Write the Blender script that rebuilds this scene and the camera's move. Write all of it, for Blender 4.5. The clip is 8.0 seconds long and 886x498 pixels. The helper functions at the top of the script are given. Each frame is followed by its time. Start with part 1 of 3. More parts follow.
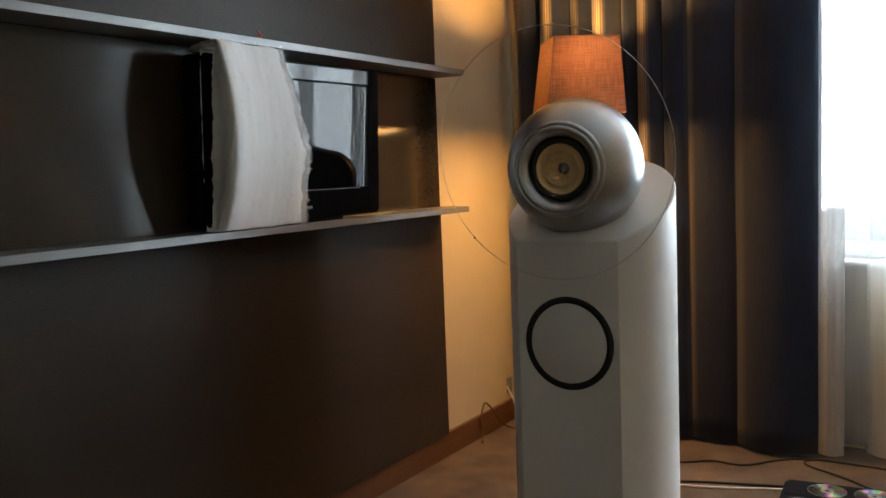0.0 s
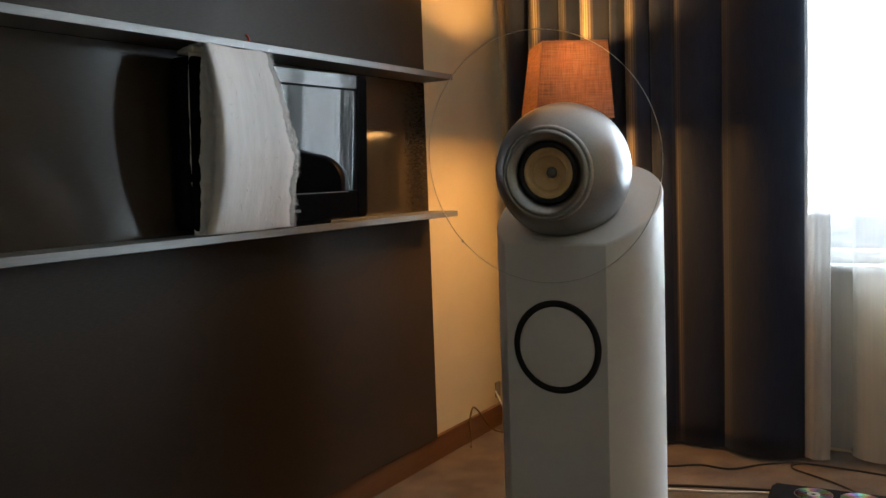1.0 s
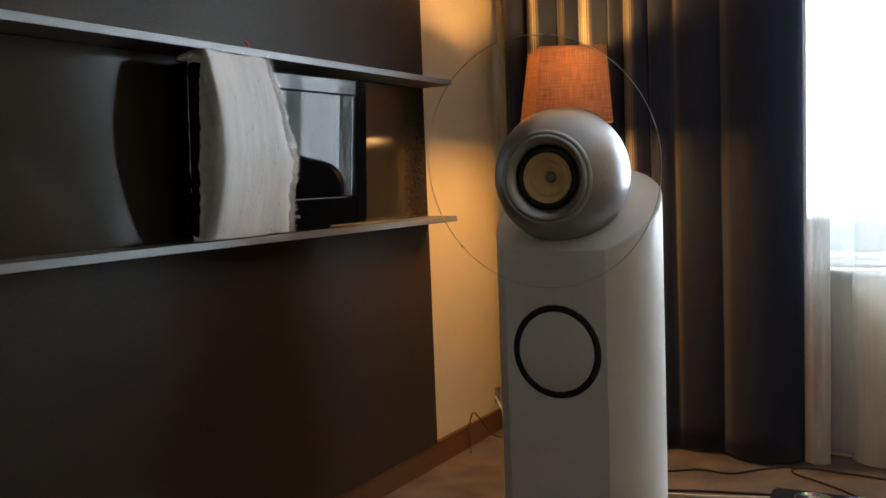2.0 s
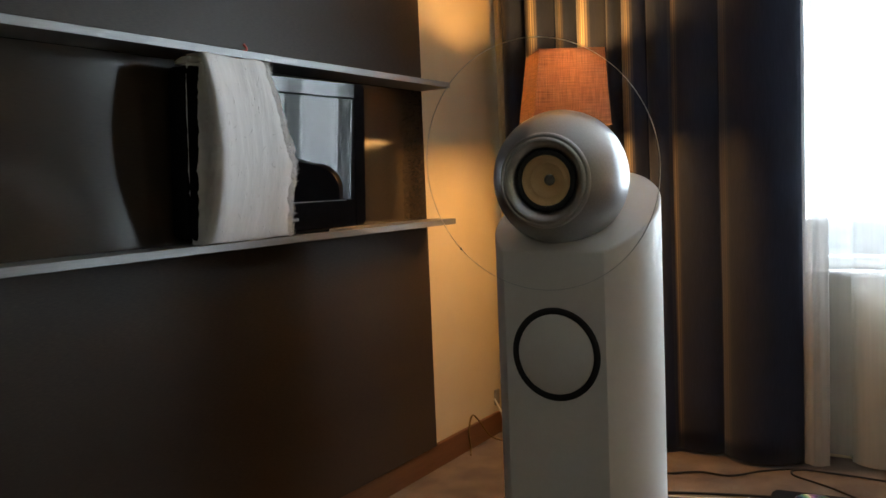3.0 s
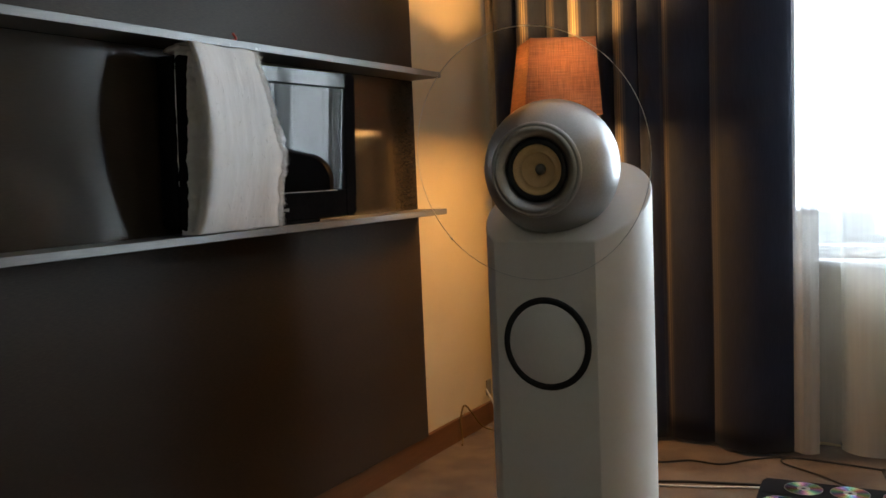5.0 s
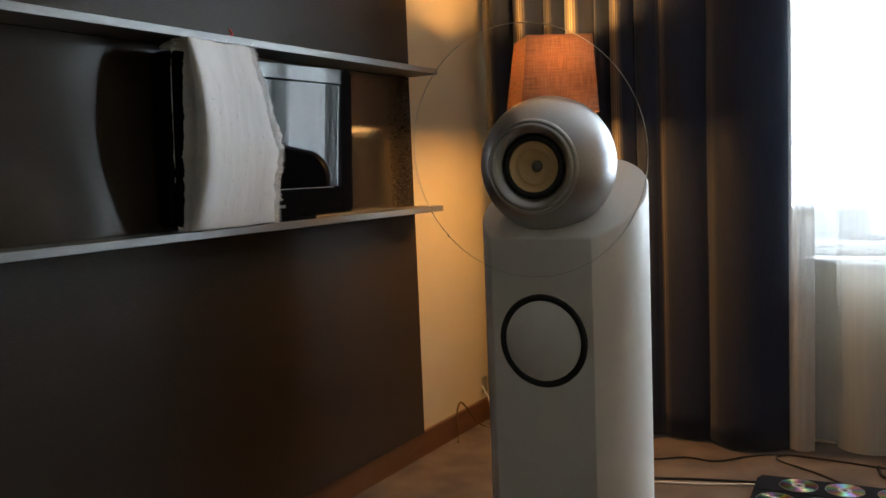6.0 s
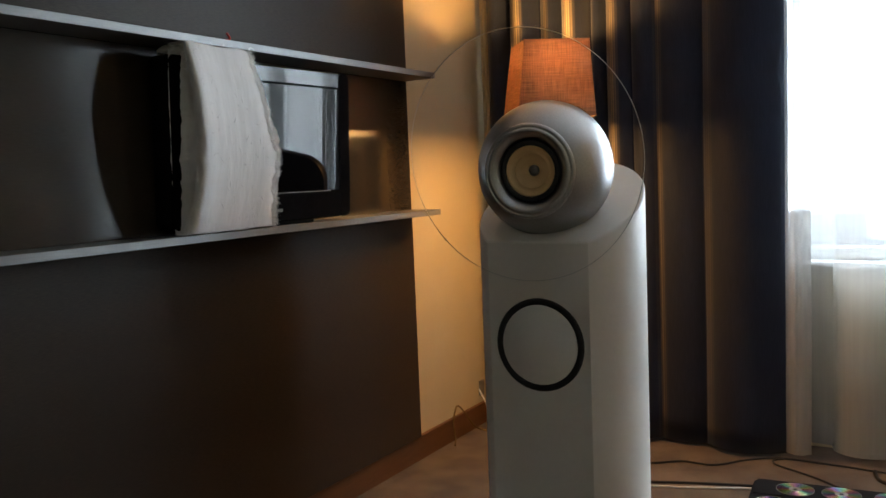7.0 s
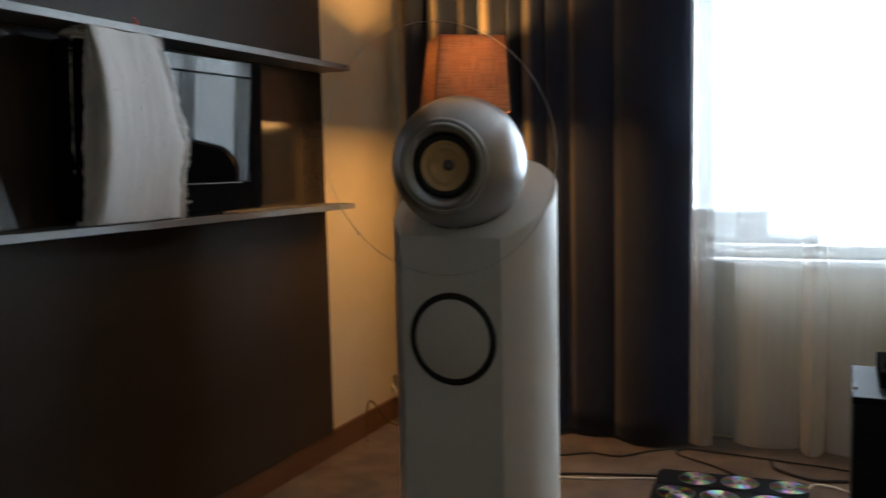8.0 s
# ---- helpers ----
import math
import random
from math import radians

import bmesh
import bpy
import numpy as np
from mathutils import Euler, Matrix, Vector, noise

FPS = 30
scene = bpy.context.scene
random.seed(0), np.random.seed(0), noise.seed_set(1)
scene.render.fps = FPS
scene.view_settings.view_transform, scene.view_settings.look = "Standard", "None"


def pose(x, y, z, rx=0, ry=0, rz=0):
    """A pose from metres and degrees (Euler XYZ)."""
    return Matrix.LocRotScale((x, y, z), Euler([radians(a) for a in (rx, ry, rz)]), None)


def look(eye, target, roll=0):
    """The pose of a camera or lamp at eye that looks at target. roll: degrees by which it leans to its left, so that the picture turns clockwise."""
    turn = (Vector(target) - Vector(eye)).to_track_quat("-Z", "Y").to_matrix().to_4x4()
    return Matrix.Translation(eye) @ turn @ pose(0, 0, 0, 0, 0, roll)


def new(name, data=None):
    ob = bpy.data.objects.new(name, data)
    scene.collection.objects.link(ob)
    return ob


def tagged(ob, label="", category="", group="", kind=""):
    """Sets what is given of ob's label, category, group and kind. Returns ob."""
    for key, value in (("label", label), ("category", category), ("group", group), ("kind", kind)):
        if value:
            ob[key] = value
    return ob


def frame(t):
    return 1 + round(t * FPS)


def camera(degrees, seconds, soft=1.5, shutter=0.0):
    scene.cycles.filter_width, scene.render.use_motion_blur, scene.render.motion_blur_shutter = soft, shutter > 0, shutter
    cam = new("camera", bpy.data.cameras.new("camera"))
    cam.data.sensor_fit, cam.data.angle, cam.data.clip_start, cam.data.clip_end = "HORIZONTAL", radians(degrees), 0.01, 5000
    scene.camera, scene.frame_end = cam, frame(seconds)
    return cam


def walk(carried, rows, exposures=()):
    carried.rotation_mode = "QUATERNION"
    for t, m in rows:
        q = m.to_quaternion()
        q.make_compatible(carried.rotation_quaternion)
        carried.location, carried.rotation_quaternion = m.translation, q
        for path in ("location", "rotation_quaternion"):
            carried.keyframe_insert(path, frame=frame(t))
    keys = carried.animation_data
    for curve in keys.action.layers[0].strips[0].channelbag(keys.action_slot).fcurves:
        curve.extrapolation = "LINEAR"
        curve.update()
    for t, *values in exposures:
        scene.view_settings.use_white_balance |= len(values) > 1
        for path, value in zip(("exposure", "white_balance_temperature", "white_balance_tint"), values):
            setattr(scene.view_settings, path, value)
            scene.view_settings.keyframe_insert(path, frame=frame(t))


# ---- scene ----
PATH = (
    (0.0, pose(1.8163, -0.0030, 1.1552, 84.870, 2.195, 31.934)),
    (0.5, pose(1.8182, -0.0037, 1.1538, 85.020, 2.137, 31.554)),
    (1.0, pose(1.8175, -0.0040, 1.1520, 85.185, 2.076, 31.186)),
    (1.5, pose(1.8187, -0.0048, 1.1515, 85.376, 2.161, 31.142)),
    (3.0, pose(1.8179, -0.0039, 1.1519, 85.708, 2.375, 31.057)),
    (3.5, pose(1.8186, -0.0048, 1.1511, 85.583, 2.478, 30.954)),
    (4.0, pose(1.8182, -0.0037, 1.1513, 85.580, 2.414, 30.894)),
    (5.5, pose(1.8160, 0.0012, 1.1488, 84.878, 2.452, 30.299)),
    (6.0, pose(1.8157, 0.0009, 1.1491, 84.857, 2.331, 30.243)),
    (6.5, pose(1.8168, 0.0006, 1.1504, 84.980, 2.254, 30.227)),
    (7.0, pose(1.8174, -0.0003, 1.1507, 85.070, 2.268, 30.073)),
    (7.5, pose(1.8173, 0.0011, 1.1493, 85.026, 2.091, 29.478)),
    (7.6, pose(1.8162, 0.0038, 1.1474, 85.042, 2.136, 29.098)),
    (7.7, pose(1.8171, 0.0046, 1.1471, 84.968, 1.985, 28.424)),
    (7.8, pose(1.8169, 0.0053, 1.1456, 84.888, 1.640, 27.476)),
    (7.9, pose(1.8179, 0.0057, 1.1457, 84.736, 1.595, 26.195)),
    (8.0, pose(1.8182, 0.0066, 1.1485, 84.563, 1.258, 24.524)),
)
cam = camera(54.32, 8.0, shutter=0.4)
walk(cam, PATH, exposures=((0.0, 0.24, 6350, 10), (0.4, 0.06, 6350, 10), (7.5, 0.04, 6300, 10), (8.0, -0.42, 6150, 10)))

# ---- light ----
world = bpy.data.worlds.new("world")
scene.world = world
world.use_nodes = True
wn, wl = world.node_tree.nodes, world.node_tree.links
sky = wn.new("ShaderNodeTexSky")
sky.sky_type, sky.sun_disc = "NISHITA", False
sky.sun_elevation, sky.sun_rotation = radians(38), radians(60)
wl.new(sky.outputs[0], wn["Background"].inputs[0])
wn["Background"].inputs[1].default_value = 0.12


def lamp(name, kind, power, colour, m, size=0.1, size_y=0.0):
    data = bpy.data.lights.new(name, kind)
    data.energy, data.color = power, colour
    if kind == "AREA":
        data.shape, data.size, data.size_y = "RECTANGLE", size, size_y
    elif kind == "SUN":
        data.angle = size
    else:
        data.shadow_soft_size = size
    ob = new(name, data)
    ob.matrix_world = m
    return ob


# overcast sun, and the sky's light in the window opening
lamp("sun", "SUN", 0.6, (1.0, 0.95, 0.88), look((6, 9, 8), (0, 0, 0)), radians(12))
lamp("window_daylight", "AREA", 205, (0.76, 0.90, 1.0), look((2.05, 4.35, 1.5), (2.05, 0, 1.5)), 2.3, 1.9)
# each corner lamp: a bulb high in the shade and the glowing plate in its lower opening
for x, share in ((0.505, 1.0), (3.60, 0.5)):
    lamp("bulb_light", "POINT", 21.0 * share, (1.0, 0.50, 0.15), pose(x + 0.015, 3.085, 1.575), 0.03)
    lamp("plate_light", "AREA", 9.5 * share, (1.0, 0.50, 0.15), pose(x - 0.012, 3.11, 1.354, 0, 0, 37), 0.275, 0.275)


# ---- materials ----
def nodes_of(name):
    m = bpy.data.materials.new(name)
    m.use_nodes = True
    t = m.node_tree
    return m, t, t.nodes["Principled BSDF"]


def add_node(t, kind, **values):
    n = t.nodes.new(kind)
    for key, value in values.items():
        n.inputs[key.replace("_", " ")].default_value = value
    return n


def mat(name, dark, light, rough=0.6, scale=8.0, metal=0.0, stretch=(1, 1, 1), fine=150.0, bump=0.1, detail=4.0, sheen=0.0, coat=0.0, spec=0.5, span=(0.32, 0.68)):
    """Two scales of variation between two colours, with fine relief."""
    m, t, b = nodes_of(name)
    L = t.links.new
    co = t.nodes.new("ShaderNodeTexCoord")
    mp = t.nodes.new("ShaderNodeMapping")
    mp.inputs["Scale"].default_value = stretch
    L(co.outputs["Object"], mp.inputs[0])
    big = add_node(t, "ShaderNodeTexNoise", Scale=scale, Detail=detail)
    small = add_node(t, "ShaderNodeTexNoise", Scale=fine, Detail=3.0)
    L(mp.outputs[0], big.inputs["Vector"])
    L(mp.outputs[0], small.inputs["Vector"])
    mx = t.nodes.new("ShaderNodeMath")
    mx.operation = "MULTIPLY_ADD"
    mx.inputs[1].default_value = 0.5
    hf = t.nodes.new("ShaderNodeMath")
    hf.operation = "MULTIPLY"
    hf.inputs[1].default_value = 0.5
    L(small.outputs[0], hf.inputs[0])
    L(big.outputs[0], mx.inputs[0])
    L(hf.outputs[0], mx.inputs[2])
    ramp = t.nodes.new("ShaderNodeValToRGB")
    ramp.color_ramp.elements[0].position, ramp.color_ramp.elements[1].position = span
    ramp.color_ramp.elements[0].color, ramp.color_ramp.elements[1].color = (*dark, 1), (*light, 1)
    L(mx.outputs[0], ramp.inputs[0])
    L(ramp.outputs[0], b.inputs["Base Color"])
    rr = t.nodes.new("ShaderNodeMapRange")
    rr.inputs["To Min"].default_value, rr.inputs["To Max"].default_value = max(rough - 0.06, 0.02), min(rough + 0.06, 1)
    L(big.outputs[0], rr.inputs[0])
    L(rr.outputs[0], b.inputs["Roughness"])
    b.inputs["Metallic"].default_value = metal
    b.inputs["Sheen Weight"].default_value = sheen
    b.inputs["Specular IOR Level"].default_value = spec
    b.inputs["Coat Weight"].default_value = coat
    b.inputs["Coat Roughness"].default_value = 0.15
    if bump:
        bp = add_node(t, "ShaderNodeBump", Strength=bump, Distance=0.003)
        L(small.outputs[0], bp.inputs["Height"])
        L(bp.outputs[0], b.inputs["Normal"])
    return m


PANEL = mat("panel_laminate", (0.032, 0.0225, 0.0155), (0.049, 0.0355, 0.0255), 0.48, 3.0, stretch=(1, 0.12, 1), fine=420, bump=0.08, spec=0.3, span=(0.40, 0.60))
PANEL_SATIN = mat("panel_satin", (0.042, 0.031, 0.021), (0.056, 0.043, 0.029), 0.15, 1.5, stretch=(1, 0.1, 1), fine=420, bump=0.0, detail=0.0, spec=0.62)
WALLPAPER = mat("wall_plaster", (0.56, 0.47, 0.31), (0.64, 0.54, 0.36), 0.75, 5.0, fine=260, bump=0.15)
CEILING = mat("ceiling_paint", (0.82, 0.81, 0.79), (0.89, 0.88, 0.86), 0.85, 4.0)
OAK = mat("oak_baseboard", (0.11, 0.046, 0.018), (0.19, 0.085, 0.034), 0.45, 6.0, stretch=(1, 0.15, 4), fine=90, bump=0.06)
CARPET = mat("carpet_pile", (0.072, 0.051, 0.037), (0.185, 0.134, 0.096), 0.95, 6.0, fine=300, bump=0.6, detail=10, sheen=0.1, span=(0.41, 0.60))
SHELF = mat("shelf_aluminium", (0.16, 0.15, 0.14), (0.21, 0.20, 0.185), 0.45, 4.0, metal=0.35, stretch=(1, 0.05, 1), fine=300, bump=0.03)
EDGE = mat("edge_aluminium", (0.24, 0.242, 0.245), (0.31, 0.312, 0.315), 0.44, 4.0, metal=0.55, stretch=(1, 0.05, 1), fine=300, bump=0.03)
WHITE_LACQUER = mat("white_lacquer", (0.84, 0.82, 0.78), (0.88, 0.86, 0.82), 0.38, 3.0, fine=90, bump=0.02)
ALU = mat("spun_aluminium", (0.40, 0.405, 0.41), (0.50, 0.505, 0.51), 0.34, 5.0, metal=1.0, fine=240, bump=0.03)
ALU_BRIGHT = mat("turned_aluminium", (0.52, 0.53, 0.54), (0.64, 0.65, 0.66), 0.28, 5.0, metal=1.0, fine=240, bump=0.02)
RUBBER = mat("black_rubber", (0.012, 0.012, 0.013), (0.022, 0.022, 0.024), 0.55, 20, fine=200, bump=0.05)
CONE = mat("woven_cone", (0.80, 0.51, 0.23), (0.92, 0.63, 0.32), 0.55, 30, fine=500, bump=0.25)
CAP = mat("dust_cap", (0.2, 0.19, 0.17), (0.28, 0.27, 0.25), 0.4, 20)
GLOSS_BLACK = mat("gloss_black_plastic", (0.008, 0.008, 0.009), (0.012, 0.012, 0.013), 0.08, 10, fine=60, bump=0.0)
BEZEL = mat("bezel_plastic", (0.007, 0.007, 0.008), (0.011, 0.011, 0.012), 0.35, 10, fine=60, bump=0.0, spec=0.0)
MATT_BLACK = mat("matt_black_plastic", (0.009, 0.009, 0.010), (0.016, 0.016, 0.017), 0.5, 14, fine=200, bump=0.08, spec=0.0)
NYLON = mat("black_nylon", (0.008, 0.009, 0.011), (0.018, 0.019, 0.022), 0.6, 30, fine=600, bump=0.2, spec=0.02)
WHITE_PLASTIC = mat("white_plastic", (0.66, 0.64, 0.6), (0.74, 0.72, 0.68), 0.4, 10)
WOOL = mat("polyester_batting", (0.88, 0.88, 0.87), (0.95, 0.95, 0.945), 0.95, 14, stretch=(1, 1, 0.2), fine=110, bump=0.22, detail=6, sheen=0.5)
RED = mat("red_plastic", (0.5, 0.04, 0.02), (0.62, 0.07, 0.04), 0.4, 30)
CHROME = mat("steel_wire", (0.54, 0.54, 0.53), (0.66, 0.66, 0.65), 0.35, 10, metal=0.2, bump=0.0)
GREY_PRINT = mat("grey_print", (0.5, 0.5, 0.5), (0.6, 0.6, 0.6), 0.4, 10)
LACQUER_BLUEBLACK = mat("black_lacquer", (0.009, 0.010, 0.012), (0.014, 0.016, 0.019), 0.42, 6, fine=80, bump=0.02, spec=0.05)
WINDOW_WHITE = mat("window_frame_paint", (0.6, 0.6, 0.59), (0.7, 0.7, 0.68), 0.4, 8)
FACADE = mat("distant_facade", (0.2, 0.22, 0.25), (0.3, 0.32, 0.35), 0.9, 0.4, fine=4, bump=0)
LEATHER = mat("dark_leather", (0.020, 0.014, 0.010), (0.034, 0.023, 0.016), 0.42, 12, fine=180, bump=0.25)
BRASS = mat("dark_brass", (0.18, 0.12, 0.05), (0.28, 0.2, 0.09), 0.4, 20, metal=0.8)


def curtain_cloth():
    """Blue-black satin weave; lamplight on the ridges is painted in as golden ribbed thread."""
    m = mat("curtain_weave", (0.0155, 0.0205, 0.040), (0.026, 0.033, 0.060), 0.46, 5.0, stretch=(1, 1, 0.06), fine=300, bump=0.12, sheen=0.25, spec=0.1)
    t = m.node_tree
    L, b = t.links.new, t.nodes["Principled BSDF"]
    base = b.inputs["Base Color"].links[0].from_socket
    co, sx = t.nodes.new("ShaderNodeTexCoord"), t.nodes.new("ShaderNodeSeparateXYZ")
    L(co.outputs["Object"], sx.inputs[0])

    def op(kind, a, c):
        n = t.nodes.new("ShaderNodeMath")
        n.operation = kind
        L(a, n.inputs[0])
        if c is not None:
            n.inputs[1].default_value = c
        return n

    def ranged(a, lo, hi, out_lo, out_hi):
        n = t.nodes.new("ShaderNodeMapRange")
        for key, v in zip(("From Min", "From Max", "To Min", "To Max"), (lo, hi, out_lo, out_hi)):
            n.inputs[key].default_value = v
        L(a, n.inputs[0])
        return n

    # lamplight on six fold ridges, put into the colour as gold-thread bands
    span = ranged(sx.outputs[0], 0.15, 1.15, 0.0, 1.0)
    lit_band = t.nodes.new("ShaderNodeValToRGB")
    stops = lit_band.color_ramp.elements
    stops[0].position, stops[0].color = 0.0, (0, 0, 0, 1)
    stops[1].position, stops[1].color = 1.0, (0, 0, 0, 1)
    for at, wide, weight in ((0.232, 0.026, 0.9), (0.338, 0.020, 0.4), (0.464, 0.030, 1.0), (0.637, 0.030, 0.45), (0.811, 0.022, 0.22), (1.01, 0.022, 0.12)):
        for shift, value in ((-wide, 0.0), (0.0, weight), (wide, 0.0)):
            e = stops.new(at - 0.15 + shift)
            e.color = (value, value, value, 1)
    L(span.outputs[0], lit_band.inputs[0])
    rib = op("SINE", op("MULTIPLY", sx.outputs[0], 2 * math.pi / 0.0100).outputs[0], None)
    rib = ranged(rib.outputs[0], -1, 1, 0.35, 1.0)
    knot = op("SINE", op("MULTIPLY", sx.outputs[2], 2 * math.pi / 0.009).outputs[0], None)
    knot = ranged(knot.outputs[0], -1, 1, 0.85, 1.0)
    w = lit_band
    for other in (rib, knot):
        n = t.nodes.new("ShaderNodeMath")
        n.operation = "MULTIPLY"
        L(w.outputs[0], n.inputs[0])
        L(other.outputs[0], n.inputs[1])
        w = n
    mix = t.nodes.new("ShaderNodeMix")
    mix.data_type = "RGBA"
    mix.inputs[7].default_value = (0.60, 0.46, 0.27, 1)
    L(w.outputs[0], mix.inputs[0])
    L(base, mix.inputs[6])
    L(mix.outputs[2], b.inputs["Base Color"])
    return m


def sheer_cloth():
    m, t, b = nodes_of("sheer_voile")
    L = t.links.new
    b.inputs["Base Color"].default_value, b.inputs["Roughness"].default_value = (0.52, 0.505, 0.48, 1), 0.9
    tl = add_node(t, "ShaderNodeBsdfTranslucent", Color=(0.80, 0.80, 0.78, 1))
    tr = add_node(t, "ShaderNodeBsdfTransparent", Color=(1, 1, 1, 1))
    mix1, mix2 = t.nodes.new("ShaderNodeMixShader"), t.nodes.new("ShaderNodeMixShader")
    mix1.inputs[0].default_value = 0.14
    co = t.nodes.new("ShaderNodeTexCoord")
    mp = t.nodes.new("ShaderNodeMapping")
    mp.inputs["Scale"].default_value = (1, 1, 0.05)
    nz = add_node(t, "ShaderNodeTexNoise", Scale=60.0, Detail=4.0)
    rg = t.nodes.new("ShaderNodeMapRange")
    rg.inputs["To Min"].default_value, rg.inputs["To Max"].default_value = 0.33, 0.47
    L(co.outputs["Object"], mp.inputs[0])
    L(mp.outputs[0], nz.inputs["Vector"])
    L(nz.outputs[0], rg.inputs[0])
    L(b.outputs[0], mix1.inputs[1])
    L(tl.outputs[0], mix1.inputs[2])
    L(rg.outputs[0], mix2.inputs[0])
    L(mix1.outputs[0], mix2.inputs[1])
    L(tr.outputs[0], mix2.inputs[2])
    L(mix2.outputs[0], t.nodes["Material Output"].inputs[0])
    return m


def thin_batting():
    """Pulled-out batting: wisps of white fibre with gaps that show what lies behind."""
    m, t, b = nodes_of("thin_batting")
    L = t.links.new
    b.inputs["Base Color"].default_value, b.inputs["Roughness"].default_value = (0.90, 0.90, 0.89, 1), 0.95
    co, mp = t.nodes.new("ShaderNodeTexCoord"), t.nodes.new("ShaderNodeMapping")
    mp.inputs["Scale"].default_value = (1, 1.6, 0.7)
    nz = add_node(t, "ShaderNodeTexNoise", Scale=55.0, Detail=6.0, Roughness=0.65)
    rg = t.nodes.new("ShaderNodeMapRange")
    for key, v in zip(("From Min", "From Max", "To Min", "To Max"), (0.35, 0.65, 0.15, 0.85)):
        rg.inputs[key].default_value = v
    tr = t.nodes.new("ShaderNodeBsdfTransparent")
    mix = t.nodes.new("ShaderNodeMixShader")
    L(co.outputs["Object"], mp.inputs[0])
    L(mp.outputs[0], nz.inputs["Vector"])
    L(nz.outputs[0], rg.inputs[0])
    L(rg.outputs[0], mix.inputs[0])
    L(b.outputs[0], mix.inputs[1])
    L(tr.outputs[0], mix.inputs[2])
    L(mix.outputs[0], t.nodes["Material Output"].inputs[0])
    return m


def shade_cloth():
    """Coarse linen: warp and weft threads that let some of the bulb's light through."""
    m, t, b = nodes_of("shade_linen")
    L = t.links.new
    uv = t.nodes.new("ShaderNodeTexCoord")
    out = []
    for stretch in ((4, 75, 1), (75, 4, 1)):
        mp = t.nodes.new("ShaderNodeMapping")
        mp.inputs["Scale"].default_value = stretch
        nz = add_node(t, "ShaderNodeTexNoise", Scale=1.0, Detail=3.0)
        L(uv.outputs["UV"], mp.inputs[0])
        L(mp.outputs[0], nz.inputs["Vector"])
        out.append(nz)
    mul = t.nodes.new("ShaderNodeMath")
    mul.operation = "ADD"
    L(out[0].outputs[0], mul.inputs[0])
    L(out[1].outputs[0], mul.inputs[1])
    ramp = t.nodes.new("ShaderNodeValToRGB")
    ramp.color_ramp.elements[0].position, ramp.color_ramp.elements[1].position = 0.30, 0.70
    ramp.color_ramp.elements[0].color, ramp.color_ramp.elements[1].color = (0.13, 0.066, 0.040, 1), (0.40, 0.205, 0.122, 1)
    hv = t.nodes.new("ShaderNodeMath")
    hv.operation = "MULTIPLY"
    hv.inputs[1].default_value = 0.5
    L(mul.outputs[0], hv.inputs[0])
    L(hv.outputs[0], ramp.inputs[0])
    L(ramp.outputs[0], b.inputs["Base Color"])
    b.inputs["Roughness"].default_value = 0.9
    tl = t.nodes.new("ShaderNodeBsdfTranslucent")
    L(ramp.outputs[0], tl.inputs[0])
    mix = t.nodes.new("ShaderNodeMixShader")
    mix.inputs[0].default_value = 0.13
    L(b.outputs[0], mix.inputs[1])
    L(tl.outputs[0], mix.inputs[2])
    bp = add_node(t, "ShaderNodeBump", Strength=0.4, Distance=0.002)
    L(hv.outputs[0], bp.inputs["Height"])
    L(bp.outputs[0], b.inputs["Normal"])
    L(mix.outputs[0], t.nodes["Material Output"].inputs[0])
    return m


def lining_cloth():
    """Pale paper-backed lining that scatters the bulbs' light inside the shade."""
    m, t, b = nodes_of("shade_lining")
    b.inputs["Base Color"].default_value, b.inputs["Roughness"].default_value = (0.86, 0.81, 0.72, 1), 0.8
    tl = add_node(t, "ShaderNodeBsdfTranslucent", Color=(0.80, 0.72, 0.60, 1))
    mix = t.nodes.new("ShaderNodeMixShader")
    mix.inputs[0].default_value = 0.45
    t.links.new(b.outputs[0], mix.inputs[1])
    t.links.new(tl.outputs[0], mix.inputs[2])
    t.links.new(mix.outputs[0], t.nodes["Material Output"].inputs[0])
    return m


def glass_pane():
    m, t, b = nodes_of("window_glass")
    b.inputs["Base Color"].default_value = (1, 1, 1, 1)
    b.inputs["Roughness"].default_value, b.inputs["Transmission Weight"].default_value, b.inputs["IOR"].default_value = 0.0, 1.0, 1.45
    return m


def screen_glass():
    m, t, b = nodes_of("tv_screen")
    b.inputs["Base Color"].default_value = (0.006, 0.006, 0.007, 1)
    b.inputs["Roughness"].default_value, b.inputs["Coat Weight"].default_value = 0.02, 0.0
    b.inputs["Coat Roughness"].default_value, b.inputs["Specular IOR Level"].default_value = 0.03, 0.4
    return m


